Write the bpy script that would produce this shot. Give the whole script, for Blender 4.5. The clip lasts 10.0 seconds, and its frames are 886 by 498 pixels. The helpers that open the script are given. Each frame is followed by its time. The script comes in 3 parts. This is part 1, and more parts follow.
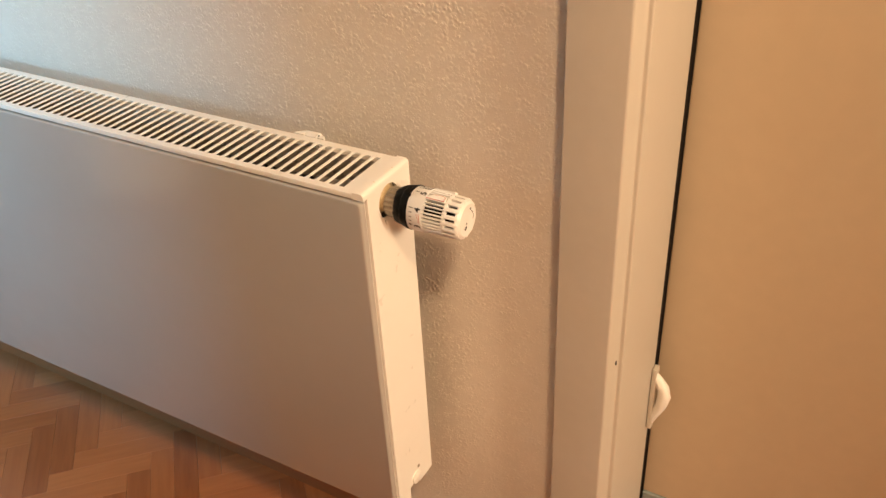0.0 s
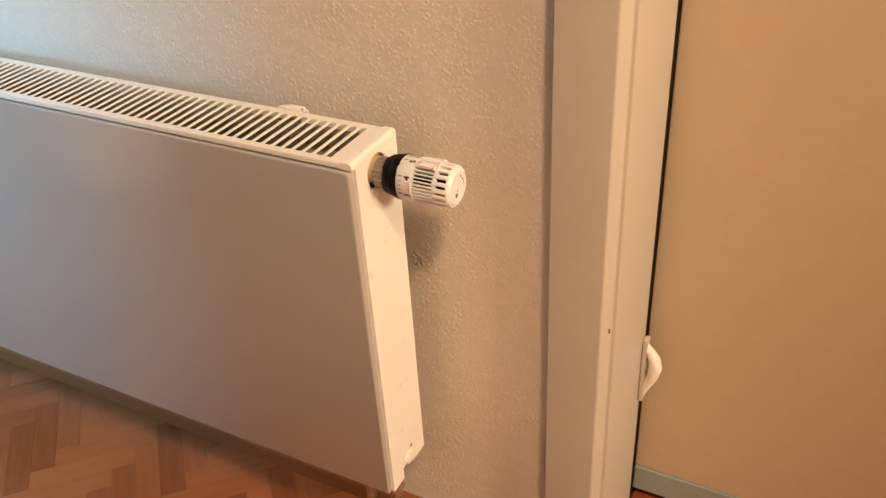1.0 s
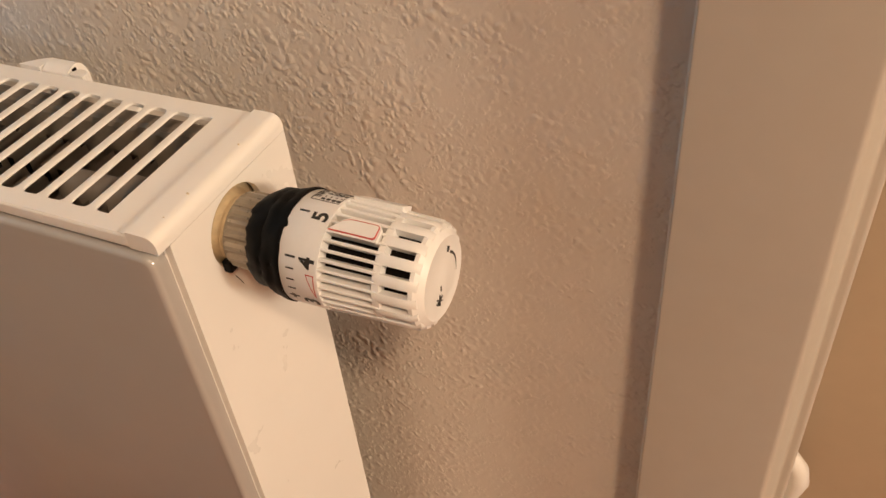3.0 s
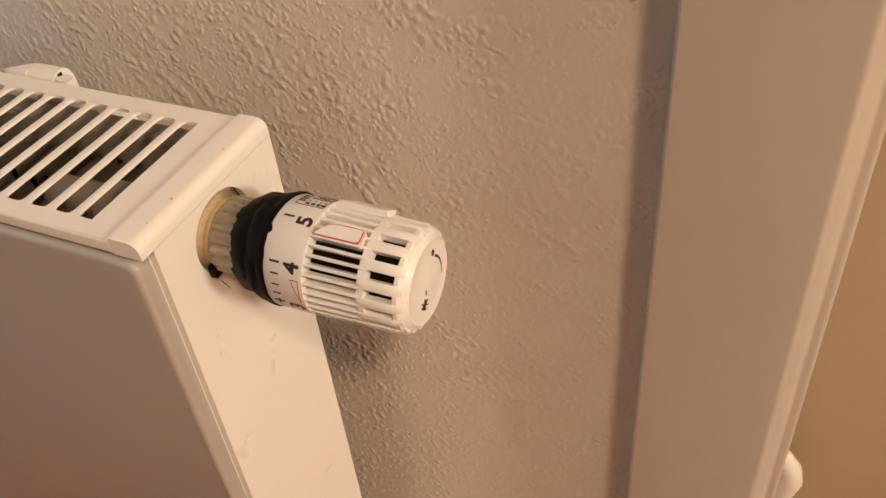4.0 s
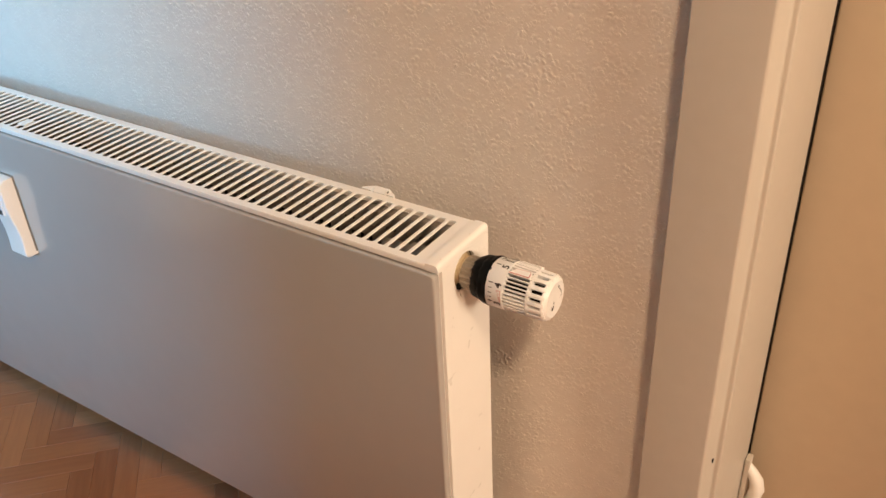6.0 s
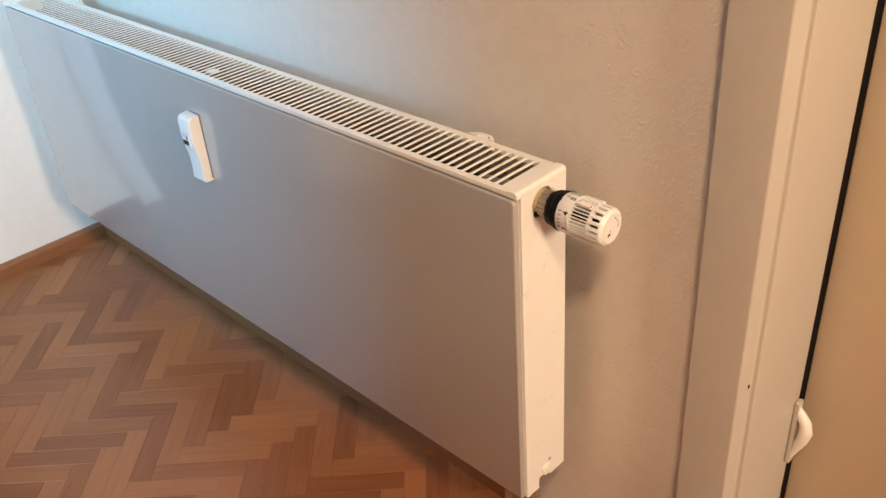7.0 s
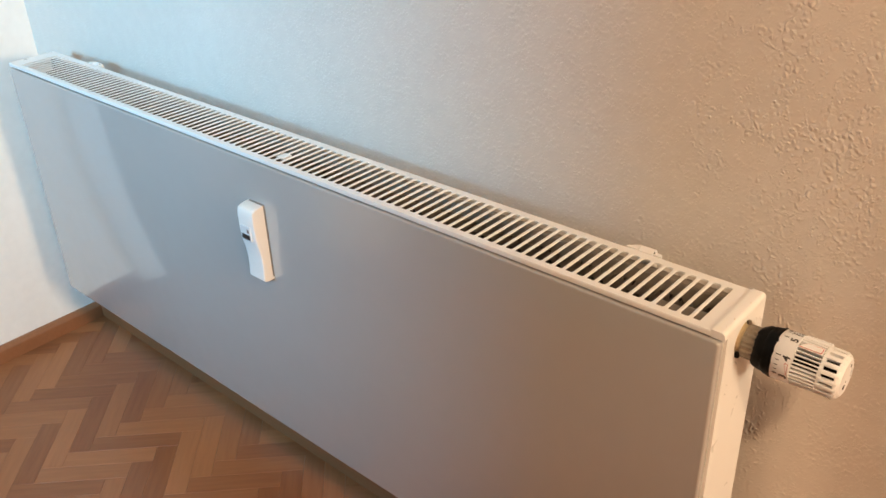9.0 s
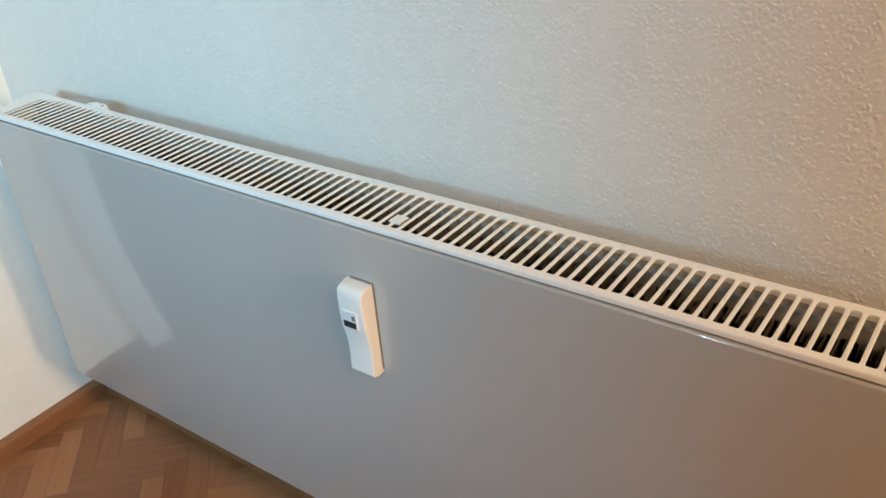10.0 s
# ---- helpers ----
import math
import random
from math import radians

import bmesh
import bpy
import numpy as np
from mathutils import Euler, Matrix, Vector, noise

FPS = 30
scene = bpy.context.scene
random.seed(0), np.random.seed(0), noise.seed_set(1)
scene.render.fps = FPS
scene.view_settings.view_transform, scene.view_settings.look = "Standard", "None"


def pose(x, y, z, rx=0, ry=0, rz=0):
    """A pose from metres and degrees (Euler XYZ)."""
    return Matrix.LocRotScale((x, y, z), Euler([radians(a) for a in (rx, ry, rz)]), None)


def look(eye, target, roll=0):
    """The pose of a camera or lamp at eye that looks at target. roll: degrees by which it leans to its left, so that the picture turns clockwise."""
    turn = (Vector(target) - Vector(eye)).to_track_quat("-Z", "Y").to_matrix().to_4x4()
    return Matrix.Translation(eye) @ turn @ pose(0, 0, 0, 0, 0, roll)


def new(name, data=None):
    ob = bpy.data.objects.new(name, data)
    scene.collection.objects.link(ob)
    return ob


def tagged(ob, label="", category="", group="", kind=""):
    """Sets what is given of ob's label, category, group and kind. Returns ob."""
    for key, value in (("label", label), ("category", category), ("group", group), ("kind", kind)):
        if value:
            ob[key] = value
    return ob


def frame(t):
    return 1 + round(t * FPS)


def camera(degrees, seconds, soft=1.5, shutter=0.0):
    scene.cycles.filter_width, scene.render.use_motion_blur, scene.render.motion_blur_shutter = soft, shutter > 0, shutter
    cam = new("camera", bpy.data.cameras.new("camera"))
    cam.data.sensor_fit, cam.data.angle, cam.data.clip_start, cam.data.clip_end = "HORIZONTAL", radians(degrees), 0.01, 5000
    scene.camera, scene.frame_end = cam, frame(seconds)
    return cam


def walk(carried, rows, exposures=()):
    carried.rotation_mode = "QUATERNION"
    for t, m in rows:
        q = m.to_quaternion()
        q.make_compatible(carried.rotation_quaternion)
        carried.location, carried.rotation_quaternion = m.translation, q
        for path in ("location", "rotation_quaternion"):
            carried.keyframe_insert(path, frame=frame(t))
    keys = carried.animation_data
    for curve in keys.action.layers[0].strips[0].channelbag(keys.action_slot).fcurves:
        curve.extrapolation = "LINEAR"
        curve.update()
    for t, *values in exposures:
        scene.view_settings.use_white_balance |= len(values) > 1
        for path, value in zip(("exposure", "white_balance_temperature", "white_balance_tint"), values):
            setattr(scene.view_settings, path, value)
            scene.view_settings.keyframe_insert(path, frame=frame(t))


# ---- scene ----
cam = camera(54.0, 10.0)
PATH = [
    (0, (0.541, -0.715, 1.312), (-0.322, 0.711, 0.206), -3.2),
    (0.5, (0.552, -0.714, 1.322), (-0.265, 0.738, 0.216), -2.6),
    (1, (0.525, -0.734, 1.273), (-0.285, 0.722, 0.166), -3.6),
    (1.5, (0.48, -0.639, 1.264), (-0.305, 0.82, 0.144), -5.1),
    (2, (0.391, -0.37, 1.172), (-0.351, 1.084, 0.017), -5.5),
    (2.5, (0.265, -0.231, 1.054), (-0.482, 1.108, -0.231), -5.4),
    (2.7, (0.252, -0.206, 1.037), (-0.472, 1.122, -0.272), -5.5),
    (3.8, (0.249, -0.199, 1.042), (-0.445, 1.132, -0.28), -6.3),
    (4, (0.255, -0.198, 1.038), (-0.449, 1.133, -0.279), -6.2),
    (4.5, (0.253, -0.201, 1.044), (-0.459, 1.122, -0.276), -4.8),
    (5, (0.265, -0.31, 1.142), (-0.473, 1.008, -0.168), -2.2),
    (5.5, (0.365, -0.509, 1.271), (-0.439, 0.885, 0.084), -2.8),
    (6, (0.439, -0.623, 1.302), (-0.522, 0.773, 0.239), -2.9),
    (6.2, (0.49, -0.656, 1.315), (-0.579, 0.666, 0.261), -3.7),
    (7.3, (0.669, -0.777, 1.341), (-0.589, 0.367, 0.289), -3.9),
    (7.5, (0.674, -0.792, 1.337), (-0.61, 0.342, 0.304), -3.2),
    (8, (0.634, -0.792, 1.345), (-0.679, 0.325, 0.331), -3.4),
    (8.5, (0.52, -0.776, 1.345), (-0.716, 0.442, 0.35), -3.1),
    (9, (0.286, -0.749, 1.336), (-0.885, 0.544, 0.358), -2.1),
    (9.5, (0.064, -0.684, 1.34), (-1.104, 0.614, 0.365), -3.6),
    (10, (-0.145, -0.671, 1.298), (-1.199, 0.693, 0.284), -4.8),
]
walk(cam, [(t, look(eye, target, roll)) for t, eye, target, roll in PATH],
     [(0.0, 0.17, 7350, 10), (1.5, 0.12, 7000, 10), (2.5, -0.12, 6550, 10), (4.0, -0.16, 6350, 10), (4.8, -0.14, 6350, 10), (5.5, 0.05, 6400, 10), (6.2, 0.07, 6450, 10), (7.3, 0.07, 6650, 10),
      (8.5, 0.08, 6750, 10), (9.3, 0.0, 7000, 10), (10.0, -0.14, 7450, 10)])

# ---- world and lights ----
world = bpy.data.worlds.new("sky")
scene.world = world
world.use_nodes = True
wn = world.node_tree.nodes
sky = wn.new("ShaderNodeTexSky")
sky.sky_type, sky.sun_disc, sky.sun_elevation, sky.sun_rotation = "NISHITA", False, radians(35), radians(200)
world.node_tree.links.new(sky.outputs[0], wn["Background"].inputs[0])
wn["Background"].inputs[1].default_value = 0.06


def area(name, eye, target, size, size_y, power, colour, shape="RECTANGLE"):
    data = bpy.data.lights.new(name, "AREA")
    data.shape, data.size, data.size_y, data.energy, data.color = shape, size, size_y, power, colour
    ob = new(name, data)
    ob.matrix_world = look(eye, target)
    return ob


area("daylight_south_opening", (-0.75, -2.20, 1.55), (-1.30, 0, 1.25), 0.30, 0.50, 70.0, (0.24, 0.63, 1.0))
# Added warm grazing light from the east; no window is known there.
area("east_fill_light", (4.27, -0.74, 2.10), (0, -0.05, 0.9), 0.56, 0.56, 122.0, (1.0, 0.79, 0.57))
area("hall_lamp_light", (1.08, -0.95, 2.44), (1.08, -0.95, 0), 0.24, 0.24, 36.0, (1.0, 0.67, 0.41), "DISK")

# ---- materials ----


def material(name, colour, rough=0.5, metal=0.0, spread=0.06, scale=(6.0, 60.0), bump=0.0, bump_scale=200.0, gloss=0.5, coat=0.0):
    """A surface with colour drift at two scales, and fine relief."""
    m = bpy.data.materials.new(name)
    m.use_nodes = True
    t = m.node_tree
    n, k = t.nodes, t.links.new
    b = n["Principled BSDF"]
    b.inputs["Roughness"].default_value, b.inputs["Metallic"].default_value = rough, metal
    b.inputs["Specular IOR Level"].default_value = gloss
    b.inputs["Coat Weight"].default_value, b.inputs["Coat Roughness"].default_value = coat, 0.05
    b.inputs["Coat IOR"].default_value = 1.65
    co = n.new("ShaderNodeTexCoord")
    last = None
    for i, s in enumerate(scale):
        tex = n.new("ShaderNodeTexNoise")
        tex.inputs["Scale"].default_value, tex.inputs["Detail"].default_value = s, 4.0
        k(co.outputs["Object"], tex.inputs["Vector"])
        ramp = n.new("ShaderNodeMapRange")
        ramp.inputs["From Min"].default_value, ramp.inputs["From Max"].default_value = 0.3, 0.7
        w = spread if i == 0 else spread * 0.6
        ramp.inputs["To Min"].default_value, ramp.inputs["To Max"].default_value = 1 - w, 1 + w
        k(tex.outputs["Fac"], ramp.inputs["Value"])
        mul = n.new("ShaderNodeVectorMath")
        mul.operation = "SCALE"
        if last is None:
            mul.inputs[0].default_value = colour
        else:
            k(last, mul.inputs[0])
        k(ramp.outputs[0], mul.inputs["Scale"])
        last = mul.outputs[0]
        if i == 1:
            rr = n.new("ShaderNodeMapRange")
            rr.inputs["To Min"].default_value, rr.inputs["To Max"].default_value = max(rough - 0.08, 0.03), min(rough + 0.08, 1)
            k(tex.outputs["Fac"], rr.inputs["Value"])
            k(rr.outputs[0], b.inputs["Roughness"])
    k(last, b.inputs["Base Color"])
    if bump:
        tex = n.new("ShaderNodeTexNoise")
        tex.inputs["Scale"].default_value, tex.inputs["Detail"].default_value = bump_scale, 3.0
        k(co.outputs["Object"], tex.inputs["Vector"])
        bp = n.new("ShaderNodeBump")
        bp.inputs["Strength"].default_value, bp.inputs["Distance"].default_value = bump, 0.002
        k(tex.outputs["Fac"], bp.inputs["Height"])
        k(bp.outputs[0], b.inputs["Normal"])
    return m


def plaster(name, colour, strength):
    """Painted roughcast: scattered drops of 2 to 8 mm on a faintly wavy ground."""
    m = material(name, colour, 0.62, spread=0.035, scale=(2.5, 40.0), gloss=0.3)
    t = m.node_tree
    n, k = t.nodes, t.links.new
    co = n.new("ShaderNodeTexCoord")
    wob = n.new("ShaderNodeTexNoise")
    wob.inputs["Scale"].default_value = 60.0
    k(co.outputs["Object"], wob.inputs["Vector"])
    mix = n.new("ShaderNodeMix")
    mix.data_type = "VECTOR"
    mix.inputs["Factor"].default_value = 0.007
    k(co.outputs["Object"], mix.inputs["A"])
    k(wob.outputs["Color"], mix.inputs["B"])
    last = None
    for size, reach, high, gate in ((150.0, 0.60, 0.80, 30.0), (230.0, 0.55, 0.6, 45.0), (380.0, 0.5, 0.25, 90.0)):
        vor = n.new("ShaderNodeTexVoronoi")
        vor.feature = "SMOOTH_F1"
        vor.inputs["Scale"].default_value, vor.inputs["Smoothness"].default_value = size, 0.25
        k(mix.outputs["Result"], vor.inputs["Vector"])
        blob = n.new("ShaderNodeMapRange")
        blob.interpolation_type = "SMOOTHSTEP"
        blob.inputs["From Min"].default_value, blob.inputs["From Max"].default_value = reach, 0.08
        blob.inputs["To Max"].default_value = high
        k(vor.outputs["Distance"], blob.inputs["Value"])
        tex = n.new("ShaderNodeTexNoise")
        tex.inputs["Scale"].default_value, tex.inputs["Detail"].default_value = gate, 2.0
        k(co.outputs["Object"], tex.inputs["Vector"])
        some = n.new("ShaderNodeMapRange")
        some.inputs["From Min"].default_value, some.inputs["From Max"].default_value = 0.36, 0.60
        k(tex.outputs["Fac"], some.inputs["Value"])
        c = n.new("ShaderNodeMath")
        c.operation = "MULTIPLY"
        k(blob.outputs[0], c.inputs[0])
        k(some.outputs[0], c.inputs[1])
        if last is None:
            last = c.outputs[0]
        else:
            top = n.new("ShaderNodeMath")
            top.operation = "ADD"
            k(last, top.inputs[0])
            k(c.outputs[0], top.inputs[1])
            last = top.outputs[0]
    for size, high in ((60.0, 0.45), (420.0, 0.16)):
        tex = n.new("ShaderNodeTexNoise")
        tex.inputs["Scale"].default_value, tex.inputs["Detail"].default_value = size, 3.0
        k(mix.outputs["Result"], tex.inputs["Vector"])
        c = n.new("ShaderNodeMath")
        c.operation = "MULTIPLY_ADD"
        k(tex.outputs["Fac"], c.inputs[0])
        c.inputs[1].default_value = high
        k(last, c.inputs[2])
        last = c.outputs[0]
    bp = n.new("ShaderNodeBump")
    bp.inputs["Strength"].default_value, bp.inputs["Distance"].default_value = strength, 0.0016
    k(last, bp.inputs["Height"])
    k(bp.outputs[0], n["Principled BSDF"].inputs["Normal"])
    return m


def timber(name, dark, light, rough, per_island=False):
    """Oiled wood: grain drawn out along local x, tone drawn by lot for each piece."""
    m = bpy.data.materials.new(name)
    m.use_nodes = True
    t = m.node_tree
    n, k = t.nodes, t.links.new
    b = n["Principled BSDF"]
    b.inputs["Roughness"].default_value = rough
    co = n.new("ShaderNodeTexCoord")
    if per_island:
        lot = n.new("ShaderNodeNewGeometry").outputs["Random Per Island"]
    else:
        lot = n.new("ShaderNodeObjectInfo").outputs["Random"]
    off = n.new("ShaderNodeVectorMath")
    off.operation = "SCALE"
    off.inputs[0].default_value = (7.0, 13.0, 3.0)
    k(lot, off.inputs["Scale"])
    add = n.new("ShaderNodeVectorMath")
    k(co.outputs["Object"], add.inputs[0])
    k(off.outputs[0], add.inputs[1])
    mp = n.new("ShaderNodeMapping")
    mp.inputs["Scale"].default_value = (5.0, 60.0, 60.0)
    k(add.outputs[0], mp.inputs["Vector"])
    tex = n.new("ShaderNodeTexNoise")
    tex.inputs["Scale"].default_value, tex.inputs["Detail"].default_value = 1.6, 6.0
    tex.inputs["Roughness"].default_value = 0.6
    k(mp.outputs[0], tex.inputs["Vector"])
    mixv = n.new("ShaderNodeMath")
    mixv.operation = "MULTIPLY_ADD"
    k(lot, mixv.inputs[0])
    mixv.inputs[1].default_value = 0.45
    half = n.new("ShaderNodeMath")
    half.operation = "MULTIPLY"
    k(tex.outputs["Fac"], half.inputs[0])
    half.inputs[1].default_value = 0.55
    k(half.outputs[0], mixv.inputs[2])
    ramp = n.new("ShaderNodeValToRGB")
    ramp.color_ramp.elements[0].color, ramp.color_ramp.elements[1].color = (*dark, 1), (*light, 1)
    ramp.color_ramp.elements[0].position, ramp.color_ramp.elements[1].position = 0.05, 0.95
    k(mixv.outputs[0], ramp.inputs[0])
    k(ramp.outputs[0], b.inputs["Base Color"])
    bp = n.new("ShaderNodeBump")
    bp.inputs["Strength"].default_value, bp.inputs["Distance"].default_value = 0.15, 0.0006
    k(tex.outputs["Fac"], bp.inputs["Height"])
    k(bp.outputs[0], b.inputs["Normal"])
    return m


PLASTER = plaster("roughcast_paint", (0.755, 0.70, 0.635), 0.6)
SMOOTH_WALL = material("smooth_wall_paint", (0.88, 0.85, 0.80), 0.6, spread=0.03, scale=(3.0, 50.0), bump=0.08, bump_scale=120)
# Colour of the unseen walls, made dark brown to hold down bounced light.
FAR_WALL = material("dark_unseen_wall_paint", (0.13, 0.085, 0.055), 0.7, spread=0.04, scale=(3.0, 50.0), bump=0.08, bump_scale=120)
BROWN_WOOD = material("brown_door_wood", (0.22, 0.13, 0.08), 0.45, spread=0.12, scale=(4.0, 60.0), bump=0.06, bump_scale=80)
# Unseen ceiling, toned down to beige so that less light bounces back.
CEILING = material("ceiling_paint", (0.42, 0.37, 0.31), 0.8, spread=0.02, bump=0.1)
# Front plate enamel, darker than the covers: its shade is put into the colour.
PANEL = material("radiator_enamel_shaded", (0.42, 0.405, 0.385), 0.2, spread=0.012, scale=(4.0, 30.0), gloss=0.6, coat=0.8)
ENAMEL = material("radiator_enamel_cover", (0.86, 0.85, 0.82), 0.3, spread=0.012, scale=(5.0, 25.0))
# Inner steel, darkened: the shade in the grille slots is part of this colour.
INNER = material("darkened_inner_steel", (0.23, 0.20, 0.165), 0.5, spread=0.15, scale=(20.0, 120.0))
LACQUER = material("door_lacquer", (0.54, 0.50, 0.44), 0.36, spread=0.025, scale=(5.0, 60.0), bump=0.06, bump_scale=90)
LEAF = material("door_leaf_paint", (0.59, 0.49, 0.36), 0.36, spread=0.03, scale=(3.0, 40.0), bump=0.08, bump_scale=120)
WHITE_TRIM = material("white_trim_paint", (0.80, 0.80, 0.79), 0.35, spread=0.02, bump=0.05)
PLASTIC = material("thermostat_plastic", (0.83, 0.825, 0.81), 0.32, spread=0.02, scale=(40.0, 300.0), gloss=0.5)
DEVICE = material("meter_plastic", (0.83, 0.81, 0.77), 0.38, spread=0.015, scale=(30.0, 200.0))
WINDOW_GREY = material("meter_window_plastic", (0.72, 0.74, 0.75), 0.25, spread=0.02)
BLACK = material("black_rubber", (0.0035, 0.0035, 0.0035), 0.55, spread=0.2, scale=(60.0, 300.0), bump=0.08, bump_scale=200, gloss=0.12)
INK = material("black_print", (0.02, 0.018, 0.016), 0.5, spread=0.1)
GREY_INK = material("grey_print", (0.2, 0.18, 0.16), 0.5, spread=0.1)
RED_INK = material("red_print", (0.55, 0.06, 0.04), 0.5, spread=0.1)
NICKEL = material("nickel_nut", (0.30, 0.26, 0.205), 0.3, 0.35, spread=0.12, scale=(60.0, 300.0))
BRASS = material("yellowed_valve_body", (0.64, 0.53, 0.35), 0.45, 0.1, spread=0.15, scale=(60.0, 300.0))
STEEL = material("chromed_pipe", (0.5, 0.45, 0.4), 0.25, 0.9, spread=0.1)
# Near-black: shade in gaps and holes put into colour; also the crack.
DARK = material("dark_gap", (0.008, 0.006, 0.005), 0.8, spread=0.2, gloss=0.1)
ALU = material("dull_grey_strip", (0.33, 0.40, 0.40), 0.45, 0.0, spread=0.08)
SEALANT = material("acrylic_sealant", (0.70, 0.68, 0.64), 0.55, spread=0.06, scale=(20, 90), bump=0.3, bump_scale=120)
RED_FLOOR = material("red_lino", (0.30, 0.075, 0.03), 0.4, spread=0.15, scale=(8.0, 60.0))
OAK = timber("oak_parquet", (0.17, 0.048, 0.015), (0.45, 0.170, 0.064), 0.36)
OAK_FIELD = timber("oak_parquet_field", (0.17, 0.048, 0.015), (0.45, 0.170, 0.064), 0.36, True)
SKIRT_OAK = timber("oak_skirting", (0.19, 0.067, 0.025), (0.33, 0.13, 0.055), 0.4)
JOINT = material("parquet_joint", (0.11, 0.05, 0.024), 0.7, spread=0.2)

# ---- mesh tools ----


def part(name, bm, mat, parent=None, label="", smooth=False):
    """Links a bmesh as one mesh object, under a thing or a part."""
    me = bpy.data.meshes.new(name)
    bmesh.ops.recalc_face_normals(bm, faces=bm.faces)
    for f in bm.faces:
        f.smooth = smooth
    if smooth:
        for e in bm.edges:
            if len(e.link_faces) == 2 and e.calc_face_angle(0) > radians(38):
                e.smooth = False
    bm.to_mesh(me)
    bm.free()
    me.materials.append(mat)
    ob = new(name, me)
    if parent is not None:
        ob.parent = parent
    if label:
        ob["label"] = label
    return ob


def thing(name, label, category, group="", kind=""):
    return tagged(new(name), label, category, group, kind)


def box(x0, x1, y0, y1, z0, z1, r=0.0, seg=2, bm=None):
    own = bmesh.new()
    bmesh.ops.create_cube(own, size=1.0, matrix=Matrix.LocRotScale(((x0 + x1) / 2, (y0 + y1) / 2, (z0 + z1) / 2), None, (x1 - x0, y1 - y0, z1 - z0)))
    if r:
        bmesh.ops.bevel(own, geom=own.edges[:], offset=r, segments=seg, profile=0.5, affect="EDGES")
    if bm is None:
        return own
    merge(bm, own)
    return bm


def merge(bm, other):
    me = bpy.data.meshes.new("scratch")
    other.to_mesh(me)
    other.free()
    bm.from_mesh(me)
    bpy.data.meshes.remove(me)


def prism(points, axis, lo, hi, holes=()):
    """Extrudes an outline (with holes) from lo to hi along an axis; points are in the two other axes, in order."""
    bm = bmesh.new()

    def put(a, b):
        return {"x": (lo, a, b), "y": (a, lo, b), "z": (a, b, lo)}[axis]
    for loop in (points, *holes):
        vs = [bm.verts.new(put(*p)) for p in loop]
        for i, v in enumerate(vs):
            bm.edges.new((v, vs[(i + 1) % len(vs)]))
    bmesh.ops.triangle_fill(bm, use_beauty=True, edges=bm.edges[:])
    got = bmesh.ops.extrude_face_region(bm, geom=bm.faces[:])
    step = {"x": (hi - lo, 0, 0), "y": (0, hi - lo, 0), "z": (0, 0, hi - lo)}[axis]
    bmesh.ops.translate(bm, vec=step, verts=[g for g in got["geom"] if isinstance(g, bmesh.types.BMVert)])
    return bm


def rounded(points, r, seg=4):
    """The outline with its corners rounded; r is one radius or one for each corner."""
    out, n = [], len(points)
    for i, p in enumerate(points):
        rad = r if isinstance(r, (int, float)) else r[i]
        p, a, b = Vector(p), Vector(points[i - 1]), Vector(points[(i + 1) % n])
        if rad <= 0:
            out.append(tuple(p))
            continue
        u, v = (a - p).normalized(), (b - p).normalized()
        d = min(rad, (a - p).length * 0.49, (b - p).length * 0.49)
        for j in range(seg + 1):
            s = j / seg
            q = (p + u * d) * (1 - s) ** 2 + p * 2 * s * (1 - s) + (p + v * d) * s ** 2
            out.append(tuple(q))
    return out


AX_Y, AX_Z = 0.050, 0.770


def around(x, r, deg):
    """A place round the thermostat's axis; 0 degrees faces the room, 90 is up."""
    a = radians(deg)
    return (x, AX_Y - r * math.cos(a), AX_Z + r * math.sin(a))


def lathe(profile, seg=64, wobble=None):
    """Turns a profile of (x, radius) round the thermostat's axis; the ends are closed."""
    bm = bmesh.new()
    rings = []
    for x, r in profile:
        rings.append([bm.verts.new(around(x + (wobble(x, i / seg)[0] if wobble else 0), r + (wobble(x, i / seg)[1] if wobble else 0), 360 * i / seg)) for i in range(seg)])
    for a, b in zip(rings, rings[1:]):
        for i in range(seg):
            bm.faces.new((a[i], a[(i + 1) % seg], b[(i + 1) % seg], b[i]))
    bm.faces.new(rings[0])
    bm.faces.new(list(reversed(rings[-1])))
    return bm


def tube(points, r, seg=12):
    bm = bmesh.new()
    rings = []
    for i, p in enumerate(points):
        p = Vector(p)
        d = (Vector(points[min(i + 1, len(points) - 1)]) - Vector(points[max(i - 1, 0)])).normalized()
        u = d.cross(Vector((0.3, 0.9, 0.2))).normalized()
        v = d.cross(u)
        rr = r[i] if isinstance(r, (list, tuple)) else r
        rings.append([bm.verts.new(p + (u * math.cos(6.28319 * j / seg) + v * math.sin(6.28319 * j / seg)) * rr) for j in range(seg)])
    for a, b in zip(rings, rings[1:]):
        for j in range(seg):
            bm.faces.new((a[j], a[(j + 1) % seg], b[(j + 1) % seg], b[j]))
    bm.faces.new(rings[0])
    bm.faces.new(list(reversed(rings[-1])))
    return bm


# ---- the setting ----
WALL_Y, WEST, EAST, SOUTH, TOP = 0.153, -1.835, 4.20, -1.60, 2.50
FLOOR_SUB = part("floor", box(WEST - 0.25, EAST + 0.2, SOUTH - 0.75, 0.60, -0.08, -0.004), JOINT)
tagged(FLOOR_SUB, "reddish brown oak herringbone parquet floor", "floor", kind="structure")
